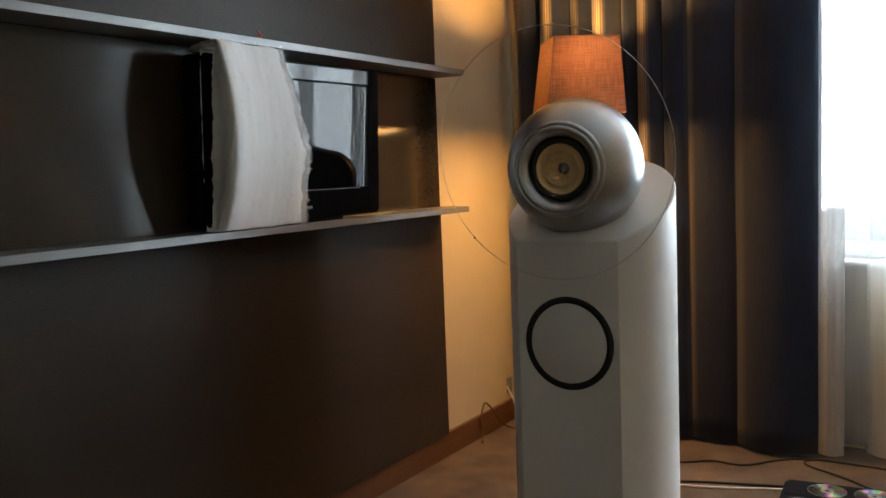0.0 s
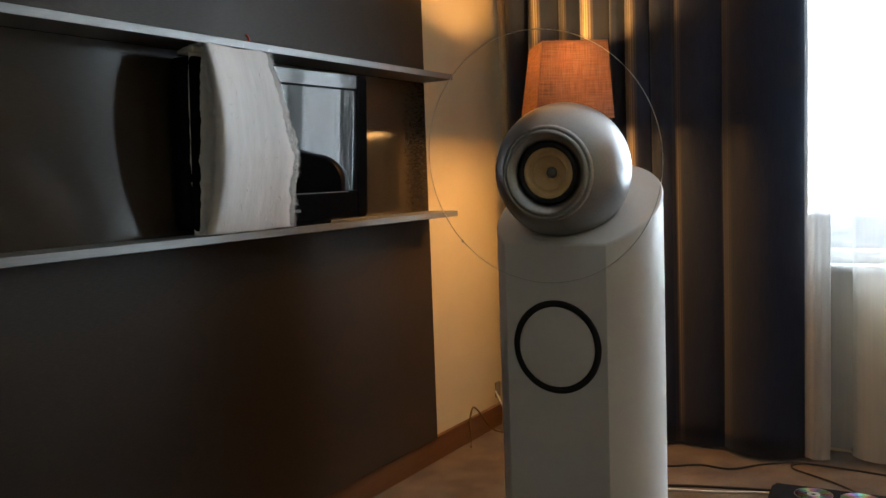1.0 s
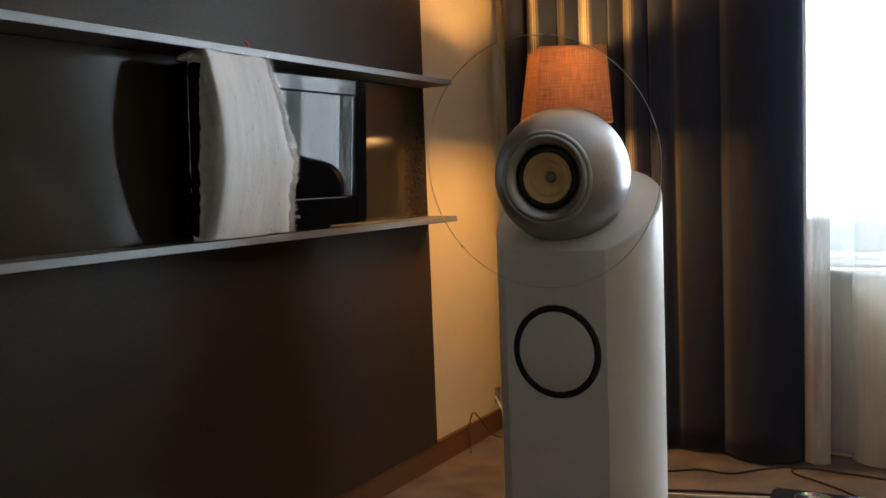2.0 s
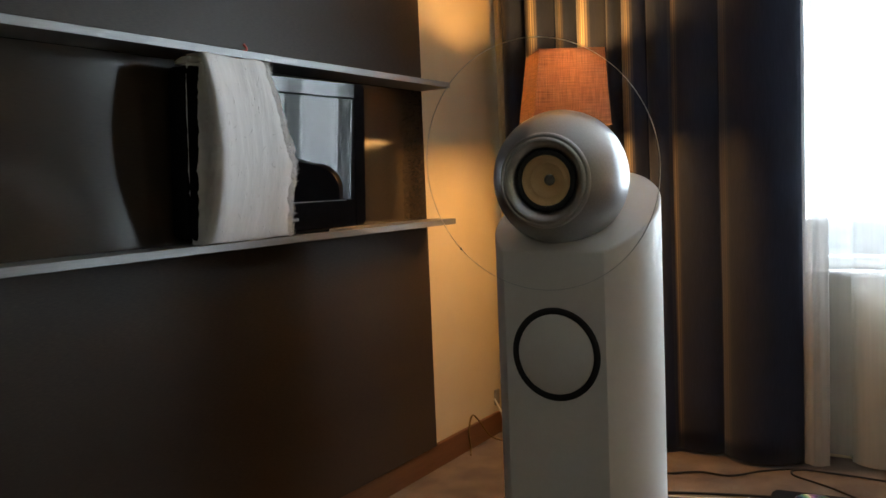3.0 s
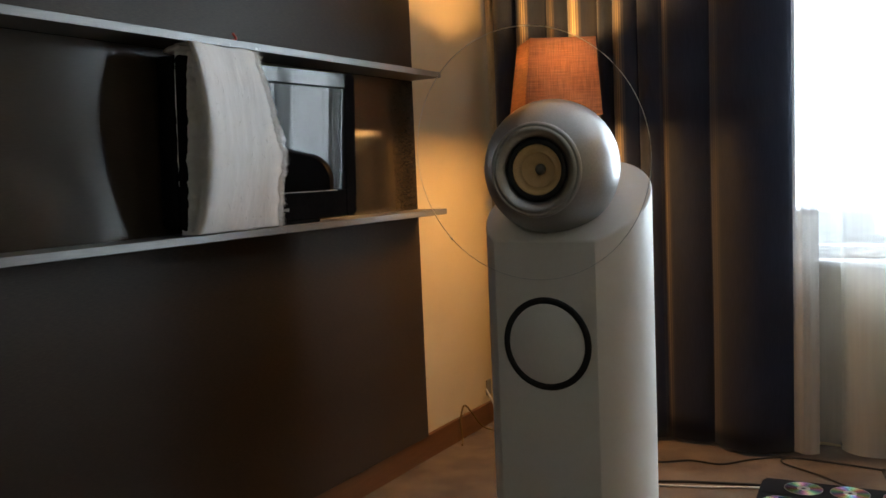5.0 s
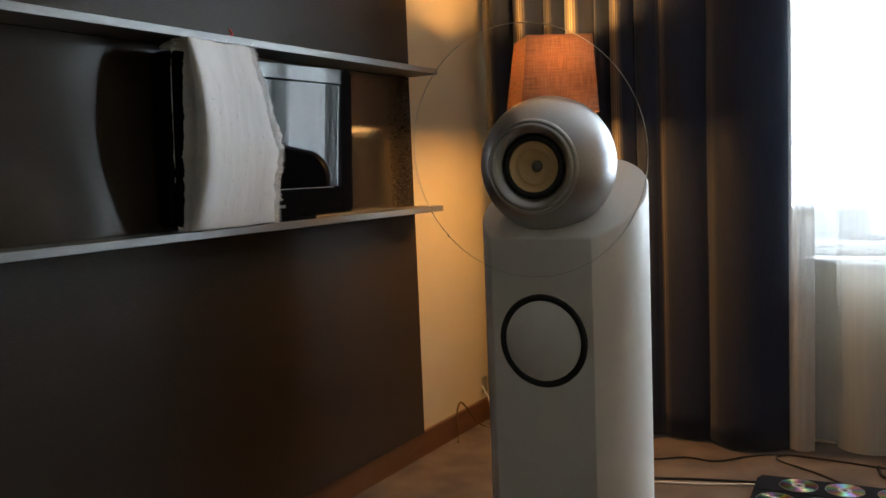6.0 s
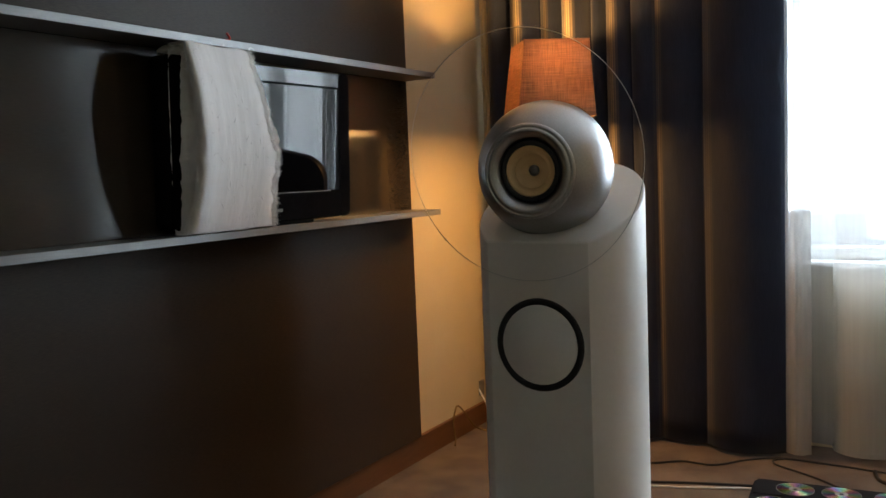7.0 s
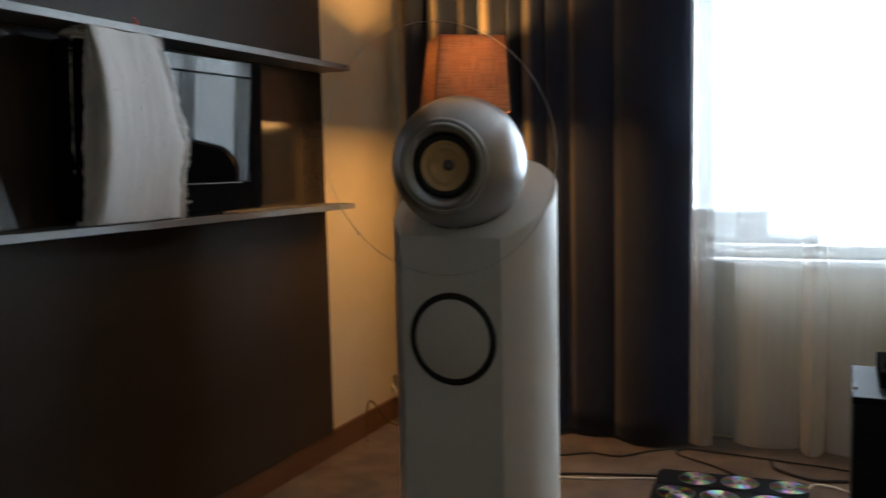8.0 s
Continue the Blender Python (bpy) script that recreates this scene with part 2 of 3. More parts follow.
def disc_mirror():
    """Silvered grooved disc; its rainbow reflections are put into the colour round the hub."""
    m, t, b = nodes_of("disc_rainbow")
    L = t.links.new
    b.inputs["Metallic"].default_value, b.inputs["Roughness"].default_value, b.inputs["Anisotropic"].default_value = 1.0, 0.24, 0.95
    b.inputs["Anisotropic Rotation"].default_value = 0.25
    tg = t.nodes.new("ShaderNodeTangent")
    tg.direction_type, tg.axis = "RADIAL", "Z"
    L(tg.outputs[0], b.inputs["Tangent"])
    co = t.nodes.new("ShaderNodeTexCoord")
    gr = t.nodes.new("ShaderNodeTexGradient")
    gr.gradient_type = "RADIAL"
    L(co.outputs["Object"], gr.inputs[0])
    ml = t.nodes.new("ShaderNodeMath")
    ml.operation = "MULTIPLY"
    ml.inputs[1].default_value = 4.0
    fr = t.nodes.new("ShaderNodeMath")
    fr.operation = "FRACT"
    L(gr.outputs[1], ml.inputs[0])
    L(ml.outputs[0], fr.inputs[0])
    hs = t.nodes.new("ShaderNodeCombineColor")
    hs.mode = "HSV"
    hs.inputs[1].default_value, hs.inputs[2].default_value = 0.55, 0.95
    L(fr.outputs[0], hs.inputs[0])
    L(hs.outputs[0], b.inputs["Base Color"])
    return m


CURTAIN, SHEER, SHADE, GLASS, SCREEN, DISC = curtain_cloth(), sheer_cloth(), shade_cloth(), glass_pane(), screen_glass(), disc_mirror()
LINING, WOOL_THIN = lining_cloth(), thin_batting()


# ---- mesh helpers ----
def mesh_object(name, bm, material, parent=None, smooth=False):
    me = bpy.data.meshes.new(name)
    bmesh.ops.recalc_face_normals(bm, faces=bm.faces)
    bm.to_mesh(me)
    bm.free()
    me.materials.append(material)
    if smooth:
        me.shade_smooth()
    ob = new(name, me)
    if parent is not None:
        ob.parent = parent
    return ob


def part(name, bm, material, parent, label="", smooth=False):
    ob = mesh_object(name, bm, material, parent, smooth)
    return tagged(ob, label) if label else ob


def empty(name, label, category, at=(0, 0, 0), group="", kind=""):
    ob = new(name)
    ob.location = at
    ob.empty_display_size = 0.05
    return tagged(ob, label, category, group, kind)


def box(x0, y0, z0, x1, y1, z1, bevel=0.0, segments=2):
    bm = bmesh.new()
    bmesh.ops.create_cube(bm, size=1.0)
    for v in bm.verts:
        v.co = ((x0 + x1) / 2 + v.co.x * (x1 - x0), (y0 + y1) / 2 + v.co.y * (y1 - y0), (z0 + z1) / 2 + v.co.z * (z1 - z0))
    if bevel:
        bmesh.ops.bevel(bm, geom=list(bm.edges), offset=bevel, segments=segments, affect="EDGES", profile=0.5)
    return bm


def lathe(profile, steps=64, axis="y", closed=False):
    """Turns (radius, distance) pairs about an axis: distance along -y (axis y) or +z (axis z)."""
    bm = bmesh.new()
    rings = []
    for r, d in profile:
        ring = []
        for i in range(steps):
            a = 2 * math.pi * i / steps
            p = (r * math.cos(a), -d, r * math.sin(a)) if axis == "y" else (r * math.cos(a), r * math.sin(a), d)
            ring.append(bm.verts.new(p))
        rings.append(ring)
    pairs = list(zip(rings, rings[1:])) + ([(rings[-1], rings[0])] if closed else [])
    for a, b in pairs:
        for i in range(steps):
            j = (i + 1) % steps
            bm.faces.new((a[i], a[j], b[j], b[i]))
    bmesh.ops.remove_doubles(bm, verts=bm.verts, dist=1e-6)
    return bm


def tube(points, radius, sides=8):
    """A round cable along a smooth line through the points."""
    pts = [Vector(p) for p in points]
    line = []
    for i in range(len(pts) - 1):
        p0, p1, p2, p3 = pts[max(i - 1, 0)], pts[i], pts[i + 1], pts[min(i + 2, len(pts) - 1)]
        for k in range(10):
            u = k / 10
            line.append(0.5 * ((2 * p1) + (p2 - p0) * u + (2 * p0 - 5 * p1 + 4 * p2 - p3) * u * u + (3 * p1 - p0 - 3 * p2 + p3) * u ** 3))
    line.append(pts[-1])
    bm = bmesh.new()
    rings = []
    for i, p in enumerate(line):
        d = (line[min(i + 1, len(line) - 1)] - line[max(i - 1, 0)]).normalized()
        side = d.cross(Vector((0, 0, 1)))
        side = side.normalized() if side.length > 1e-4 else Vector((1, 0, 0))
        up = side.cross(d)
        rings.append([bm.verts.new(p + radius * (math.cos(a) * side + math.sin(a) * up)) for a in (2 * math.pi * k / sides for k in range(sides))])
    for a, b in zip(rings, rings[1:]):
        for k in range(sides):
            bm.faces.new((a[k], a[(k + 1) % sides], b[(k + 1) % sides], b[k]))
    bm.faces.new(rings[0])
    bm.faces.new(rings[-1])
    return bm


# ---- the room ----
def structure(name, bm, material, label, category, smooth=False):
    return tagged(mesh_object(name, bm, material, None, smooth), label, category, kind="structure")


X1, Y0, Y1, ZC = 4.15, -2.4, 3.68, 2.62
structure("floor", box(-0.2, Y0 - 0.2, -0.1, X1 + 0.2, Y1 + 0.2, 0.0), CARPET, "mottled beige-brown carpet floor", "floor")
structure("ceiling", box(-0.2, Y0 - 0.2, ZC, X1 + 0.2, Y1 + 0.2, ZC + 0.1), CEILING, "plain off-white painted ceiling", "ceiling")
structure("wall_west", box(-0.15, Y0 - 0.2, 0, -0.03, Y1 + 0.2, ZC), WALLPAPER, "warm beige painted wall behind the panelling", "wall")
structure("wall_east", box(X1, Y0 - 0.2, 0, X1 + 0.15, Y1 + 0.2, ZC), WALLPAPER, "plain beige painted wall", "wall")
structure("wall_south", box(-0.03, Y0 - 0.15, 0, X1, Y0, ZC), WALLPAPER, "plain beige painted wall", "wall")

# window wall: an opening from WX0 to WX1
WX0, WX1, WZ0, WZ1 = 1.16, 2.94, 0.755, 2.42
wall_n = empty("wall_north", "beige painted window wall", "wall", kind="structure")
part("wall_below", box(-0.03, Y1, 0, X1, Y1 + 0.2, WZ0), WALLPAPER, wall_n)
part("wall_above", box(-0.03, Y1, WZ1, X1, Y1 + 0.2, ZC), WALLPAPER, wall_n)
part("wall_side", box(-0.03, Y1, WZ0, WX0, Y1 + 0.2, WZ1), WALLPAPER, wall_n)
part("wall_side", box(WX1, Y1, WZ0, X1, Y1 + 0.2, WZ1), WALLPAPER, wall_n)

window = empty("window_1", "wide white-framed window behind sheer curtains", "window", kind="structure")
part("window_sill", box(WX0 - 0.05, Y1 - 0.05, WZ0 - 0.03, WX1 + 0.05, Y1 + 0.09, WZ0, 0.006), WINDOW_WHITE, window)
fy0, fy1 = Y1 + 0.09, Y1 + 0.15
part("window_frame", box(WX0, fy0, WZ0, WX1, fy1, WZ0 + 0.045, 0.005), WINDOW_WHITE, window)
part("window_frame", box(WX0, fy0, WZ1 - 0.07, WX1, fy1, WZ1, 0.005), WINDOW_WHITE, window)
for x in (WX0 + 0.035, 2.05, WX1 - 0.035):
    part("window_post", box(x - 0.035, fy0, WZ0 + 0.045, x + 0.035, fy1, WZ1 - 0.07, 0.005), WINDOW_WHITE, window)
for a, b in ((WX0 + 0.07, 2.015), (2.085, WX1 - 0.07)):
    pane = part("pane", box(a, fy0 + 0.025, WZ0 + 0.045, b, fy0 + 0.031, WZ1 - 0.07), GLASS, window)
    pane.visible_shadow = False

# dark laminate panelling in three fields, with a satin strip between the shelves
PE = 2.885
structure("panel_lower", box(-0.028, Y0, 0.1, 0.0, PE, 0.996, 0.002, 1), PANEL, "dark brown linen-grained wall panel", "wall panel")
structure("panel_middle", box(-0.028, Y0, 0.999, -0.002, PE, 1.517, 0.002, 1), PANEL_SATIN, "satin grey-brown wall panel between two shelves", "wall panel")
structure("panel_upper", box(-0.028, Y0, 1.54, 0.0, PE, ZC - 0.002, 0.002, 1), PANEL, "dark brown linen-grained wall panel", "wall panel")
structure("baseboard", box(-0.03, Y0, 0.0, -0.012, Y1, 0.098, 0.003), OAK, "orange-brown oak baseboard along the wall", "baseboard")

# stepped wing of the house outside the glass
wing = empty("building_wing", "grey-blue stepped wing of the house outside", "building", (0, 4.02, -9.0))
for x0, x1, z1 in ((0.6, 1.537, 0.922), (1.537, 1.75, 0.808), (1.75, 3.9, 0.75)):
    part("wall", box(x0, 0.0, 0.0, x1 - 0.002, 0.25, 9.0 + z1), FACADE, wing)

# ground outside, with low roofs beyond the window
structure("ground", box(-400, 4.6, -9.1, 400, 900, -9.0), FACADE, "grey ground far below the window", "ground")
for bx, by, w, d, h in ((7, 30, 9, 8, 8.2), (-3, 34, 8, 8, 7.0), (16, 40, 10, 9, 7.6)):
    b = empty("distant_building", "hazy grey flat-roofed building beyond the window", "building", (bx, by, -9.0))
    part("wall", box(-w / 2, 0, 0, w / 2, d, h), FACADE, b)
    part("roof", box(-w / 2 - 0.2, -0.2, h, w / 2 + 0.2, d + 0.2, h + 0.4), FACADE, b)


# ---- shelves ----
def shelf(z0, z1, depth, label):
    ob = empty("wall_shelf", label, "shelf", (0, 0, z0), "wall shelves")
    part("board", box(-0.026, Y0, 0, depth - 0.003, PE + 0.003, z1 - z0, 0.0015, 1), SHELF, ob)
    part("front_edge", box(depth - 0.0028, Y0, 0.0, depth, PE + 0.002, z1 - z0, 0.001, 1), EDGE, ob, "brushed aluminium front edge")
    part("end_cap", box(0.004, PE + 0.0032, 0.002, depth - 0.004, PE + 0.0052, z1 - z0 - 0.002, 0.0008, 1), EDGE, ob)
    return ob


shelf(1.518, 1.539, 0.127, "long thin grey metal shelf above the television")
shelf(0.997, 1.018, 0.129, "long thin grey metal shelf under the television")


# ---- television with its batting ----
def rounded_slab(x0, x1, y0, y1, z0, z1, r, steps=8, lip=0.004):
    """A slab lying in the yz plane with rounded corners and a softened front edge."""
    bm = bmesh.new()
    outline = []
    for cy, cz, a0 in ((y1 - r, z1 - r, 0), (y0 + r, z1 - r, 90), (y0 + r, z0 + r, 180), (y1 - r, z0 + r, 270)):
        for k in range(steps + 1):
            a = radians(a0 + 90 * k / steps)
            outline.append((math.cos(a), math.sin(a), cy, cz))
    rings = []
    for x, rr in ((x0, r - lip), (x0 + lip, r), (x1 - lip, r), (x1, r - lip)):
        rings.append([bm.verts.new((x, cy + rr * c, cz + rr * s)) for c, s, cy, cz in outline])
    n = len(outline)
    for a, b in zip(rings, rings[1:]):
        for k in range(n):
            bm.faces.new((a[k], a[(k + 1) % n], b[(k + 1) % n], b[k]))
    bm.faces.new(rings[0])
    bm.faces.new(rings[-1])
    return bm


TURN, TILT = -3.0, 2.5


def television():
    tv = empty("television", "switched-off flat television with a glossy black bezel", "television", (0, 0, 0))
    y0, y1, z0, z1, xf = 1.592, 2.315, 1.034, 1.492, 0.118
    part("body", rounded_slab(0.04, xf - 0.012, y0, y1, z0, z1, 0.022), MATT_BLACK, tv, "", True)
    sy0, sy1, sz0, sz1 = y0 + 0.085, y1 - 0.052, z0 + 0.088, z1 - 0.048
    part("bezel_top", rounded_slab(xf - 0.014, xf, 1.70, sy1, sz1, z1 - 0.002, 0.003, 4, 0.002), GLOSS_BLACK, tv, "glossy black strip")
    part("bezel_corner", rounded_slab(xf - 0.014, xf, sy0, 1.70, sz1, z1 - 0.002, 0.003, 4, 0.002), BEZEL, tv)
    part("bezel_bottom", rounded_slab(xf - 0.014, xf, sy0, sy1, z0 + 0.001, sz0, 0.003, 4, 0.002), BEZEL, tv)
    part("bezel_side", rounded_slab(xf - 0.014, xf, y0, sy0, z0 + 0.0005, z1, 0.016, 6, 0.003), BEZEL, tv)
    part("bezel_side", rounded_slab(xf - 0.014, xf, sy1, y1, z0 + 0.0005, z1, 0.020, 6, 0.003), BEZEL, tv)
    part("screen", box(xf - 0.013, sy0 - 0.003, sz0 - 0.003, xf - 0.003, sy1 + 0.003, sz1 + 0.003), SCREEN, tv, "dark reflective screen")
    part("gap_line", box(xf - 0.003, sy0, sz1 - 0.003, xf + 0.0006, sy1, sz1 + 0.002), MATT_BLACK, tv)
    part("trim_line", box(xf - 0.002, 1.86, sz0 - 0.003, xf + 0.001, y1 - 0.1, sz0 - 0.0015), GREY_PRINT, tv)
    for k in range(6):
        part("brand_mark", box(xf - 0.001, 1.948 + k * 0.008, 1.064, xf + 0.0008, 1.953 + k * 0.008, 1.073), GREY_PRINT, tv)
    part("foot", box(0.05, 1.72, 1.0215, 0.112, 2.14, 1.037, 0.003), MATT_BLACK, tv)
    turn = Matrix.Translation((xf, y1, 0)) @ Matrix.Rotation(radians(TURN), 4, "Z") @ Matrix.Translation((-xf, -y1, 1.02)) @ Matrix.Rotation(radians(TILT), 4, "Y") @ Matrix.Translation((0, 0, -1.02))
    tv.matrix_world = turn
    return tv


television()


def batting():
    """A thick strip of loose batting wrapped over the television from top to bottom, fuzzy at its edges."""
    root = empty("batting_strip", "fluffy white polyester batting draped round the television", "batting")
    nu, nv = 60, 110
    rng = random.Random(4)

    def left(v):
        return 1.537 - 0.012 * math.sin(math.pi * v) + 0.008 * v

    def right(v):
        return 1.835 + 0.085 * min(1, v * 1.7) + 0.012 * noise.noise((v * 5, 9.3, 0))

    def torn(v, seed, amount):
        return amount * (noise.noise((v * 9, seed, 0)) + 0.7 * noise.noise((v * 24, seed + 2, 0)) + 0.35 * noise.noise((v * 70, seed + 4, 0)))

    def point(u, v, back=False):
        y = left(v) + (right(v) - left(v)) * u + torn(v, 3.1, 0.007) * (1 - u) ** 12 + torn(v, 9.3, 0.016) * u ** 10
        z = 1.513 - 0.492 * v + (0.003 * noise.noise((u * 5, 4.4, 0)) if v in (0.0, 1.0) else 0)
        edge = min(u, 1 - u) * 2
        round_off = (1 - (1 - min(1, edge * 2.4)) ** 2) ** 0.5
        bulge = 0.010 + 0.032 * (1 - u) ** 2 + math.sin(math.pi * min(1, max(0, v))) ** 0.8 * (0.074 * (1 - u) ** 1.2 + 0.028 * u)
        x = 0.122 + (0.024 * round_off + bulge * (0.35 + 0.65 * round_off))
        x += 0.005 * noise.noise((y * 11, z * 4, 1.0)) + 0.0011 * noise.noise((y * 42, z * 6, 2.0)) + 0.0005 * noise.noise((y * 120, z * 20, 4.0))
        if u < 0.5:
            y += (0.08 - 0.03 * v ** 3) * (1 - round_off)
        if back:
            x = 0.120 + 0.001 * edge
        return Vector((x - (2.315 - y) * 0.0524 + (z - 1.02) * 0.044 - 0.004, y + 0.016, z))

    bm = bmesh.new()
    front = [[bm.verts.new(point(i / nu, j / nv)) for i in range(nu + 1)] for j in range(nv + 1)]
    back = [[bm.verts.new(point(i / nu, j / nv, True)) for i in range(nu + 1)] for j in range(nv + 1)]
    for j in range(nv):
        for i in range(nu):
            bm.faces.new((front[j][i], front[j][i + 1], front[j + 1][i + 1], front[j + 1][i]))
            bm.faces.new((back[j][i], back[j + 1][i], back[j + 1][i + 1], back[j][i + 1]))
        bm.faces.new((front[j][0], front[j + 1][0], back[j + 1][0], back[j][0]))
        bm.faces.new((front[j][nu], back[j][nu], back[j + 1][nu], front[j + 1][nu]))
    for i in range(nu):
        bm.faces.new((front[0][i], back[0][i], back[0][i + 1], front[0][i + 1]))
        bm.faces.new((front[nv][i], front[nv][i + 1], back[nv][i + 1], back[nv][i]))
    part("sheet", bm, WOOL, root, "", True)
    # a thinner, feathered layer that shows past the far edge
    bm = bmesh.new()
    rows = []
    for j in range(141):
        v = 0.01 + 0.98 * j / 140
        row = []
        for i in range(9):
            u = i / 8
            p = point(0.93, v)
            y = right(v) - 0.02 + (0.056 + torn(v, 21.0, 0.020) + 0.012 * math.sin(math.pi * v)) * u
            x = p.x - 0.016 - 0.022 * u ** 2 + 0.003 * noise.noise((u * 5, v * 22, 6))
            row.append(bm.verts.new((x, y + 0.016, p.z + 0.006 * noise.noise((u * 3, v * 16, 9)))))
        rows.append(row)
    for p, q in zip(rows, rows[1:]):
        for i in range(8):
            bm.faces.new((p[i], p[i + 1], q[i + 1], q[i]))
    layer = part("feathered_layer", bm, WOOL_THIN, root, "thin see-through layer of batting", True)
    md = layer.modifiers.new("thick", "SOLIDIFY")
    md.thickness, md.offset = 0.004, 0
    # the fold that goes back over the television's top
    bm = bmesh.new()
    rows = []
    for j in range(9):
        a = j / 8
        row = []
        for i in range(41):
            u = i / 40
            y = 1.58 + 0.245 * u + 0.008 * noise.noise((u * 5, a * 4, 8))
            z = 1.499 + 0.011 * math.sin(math.pi * (0.2 + 0.8 * a)) + 0.002 * noise.noise((u * 20, a * 9, 3))
            row.append((0.122 - 0.06 * a - (2.315 - y) * 0.0524 + 0.03, y + 0.016, z))
        rows.append(row)
    up = [[bm.verts.new(p) for p in r] for r in rows]
    dn = [[bm.verts.new((p[0], p[1], 1.4935)) for p in r] for r in rows]
    for j in range(8):
        for i in range(40):
            bm.faces.new((up[j][i], up[j][i + 1], up[j + 1][i + 1], up[j + 1][i]))
            bm.faces.new((dn[j][i], dn[j + 1][i], dn[j + 1][i + 1], dn[j][i + 1]))
        bm.faces.new((up[j][0], up[j + 1][0], dn[j + 1][0], dn[j][0]))
        bm.faces.new((up[j][40], dn[j][40], dn[j + 1][40], up[j + 1][40]))
    for i in range(40):
        bm.faces.new((up[0][i], dn[0][i], dn[0][i + 1], up[0][i + 1]))
        bm.faces.new((up[8][i], up[8][i + 1], dn[8][i + 1], dn[8][i]))
    part("top_fold", bm, WOOL, root, "", True)
    # loose fibres on the surface and along the torn edges
    verts, faces = [], []
    for k in range(9000):
        v = rng.random()
        pick = rng.random()
        if pick < 0.64:
            u, out = 1 - 0.03 * rng.random(), Vector((rng.uniform(-0.2, 0.5), rng.uniform(0.2, 1.0), rng.uniform(-0.8, 0.5)))
            size = rng.uniform(0.006, 0.026)
        elif pick < 0.97:
            u, out = 0.03 * rng.random(), Vector((rng.uniform(-0.2, 0.5), -rng.uniform(0.1, 0.8), rng.uniform(-0.8, 0.6)))
            size = rng.uniform(0.005, 0.017)
        else:
            u, out = rng.random(), Vector((rng.uniform(0.05, 0.3), rng.uniform(-0.4, 0.4), rng.uniform(-1, 1)))
            size = rng.uniform(0.005, 0.018)
        p = point(u, v)
        d = out.normalized() * size
        side = d.cross(Vector((rng.uniform(-1, 1), rng.uniform(-1, 1), rng.uniform(-1, 1)))).normalized() * 0.00032
        bend = Vector((rng.uniform(-1, 1), rng.uniform(-1, 1), rng.uniform(-1, 1))) * size * 0.3
        n = len(verts)
        verts += [p - side, p + side, p + d * 0.55 + bend + side, p + d * 0.55 + bend - side, p + d + bend * 0.4]
        faces += [(n, n + 1, n + 2, n + 3), (n + 3, n + 2, n + 4)]
    me = bpy.data.meshes.new("fibres")
    me.from_pydata([tuple(p) for p in verts], [], faces)
    me.materials.append(WOOL)
    ob = new("loose_fibre", me)
    ob.parent = root
    tagged(ob, "loose white fibres", kind="stuff")
    return root


batting()


def red_clip():
    root = empty("red_clip", "small bent red plastic clip lying on the shelf", "clip", (0.105, 1.80, 1.539))
    part("jaw", tube([(0, -0.004, 0.003), (0, 0.006, 0.004), (0.002, 0.010, 0.010), (0, 0.006, 0.018), (0, 0.001, 0.022)], 0.0032, 8), RED, root, "", True)
    part("tab", box(-0.004, -0.006, 0.0, 0.004, 0.010, 0.003, 0.001), RED, root)
    return root


red_clip()


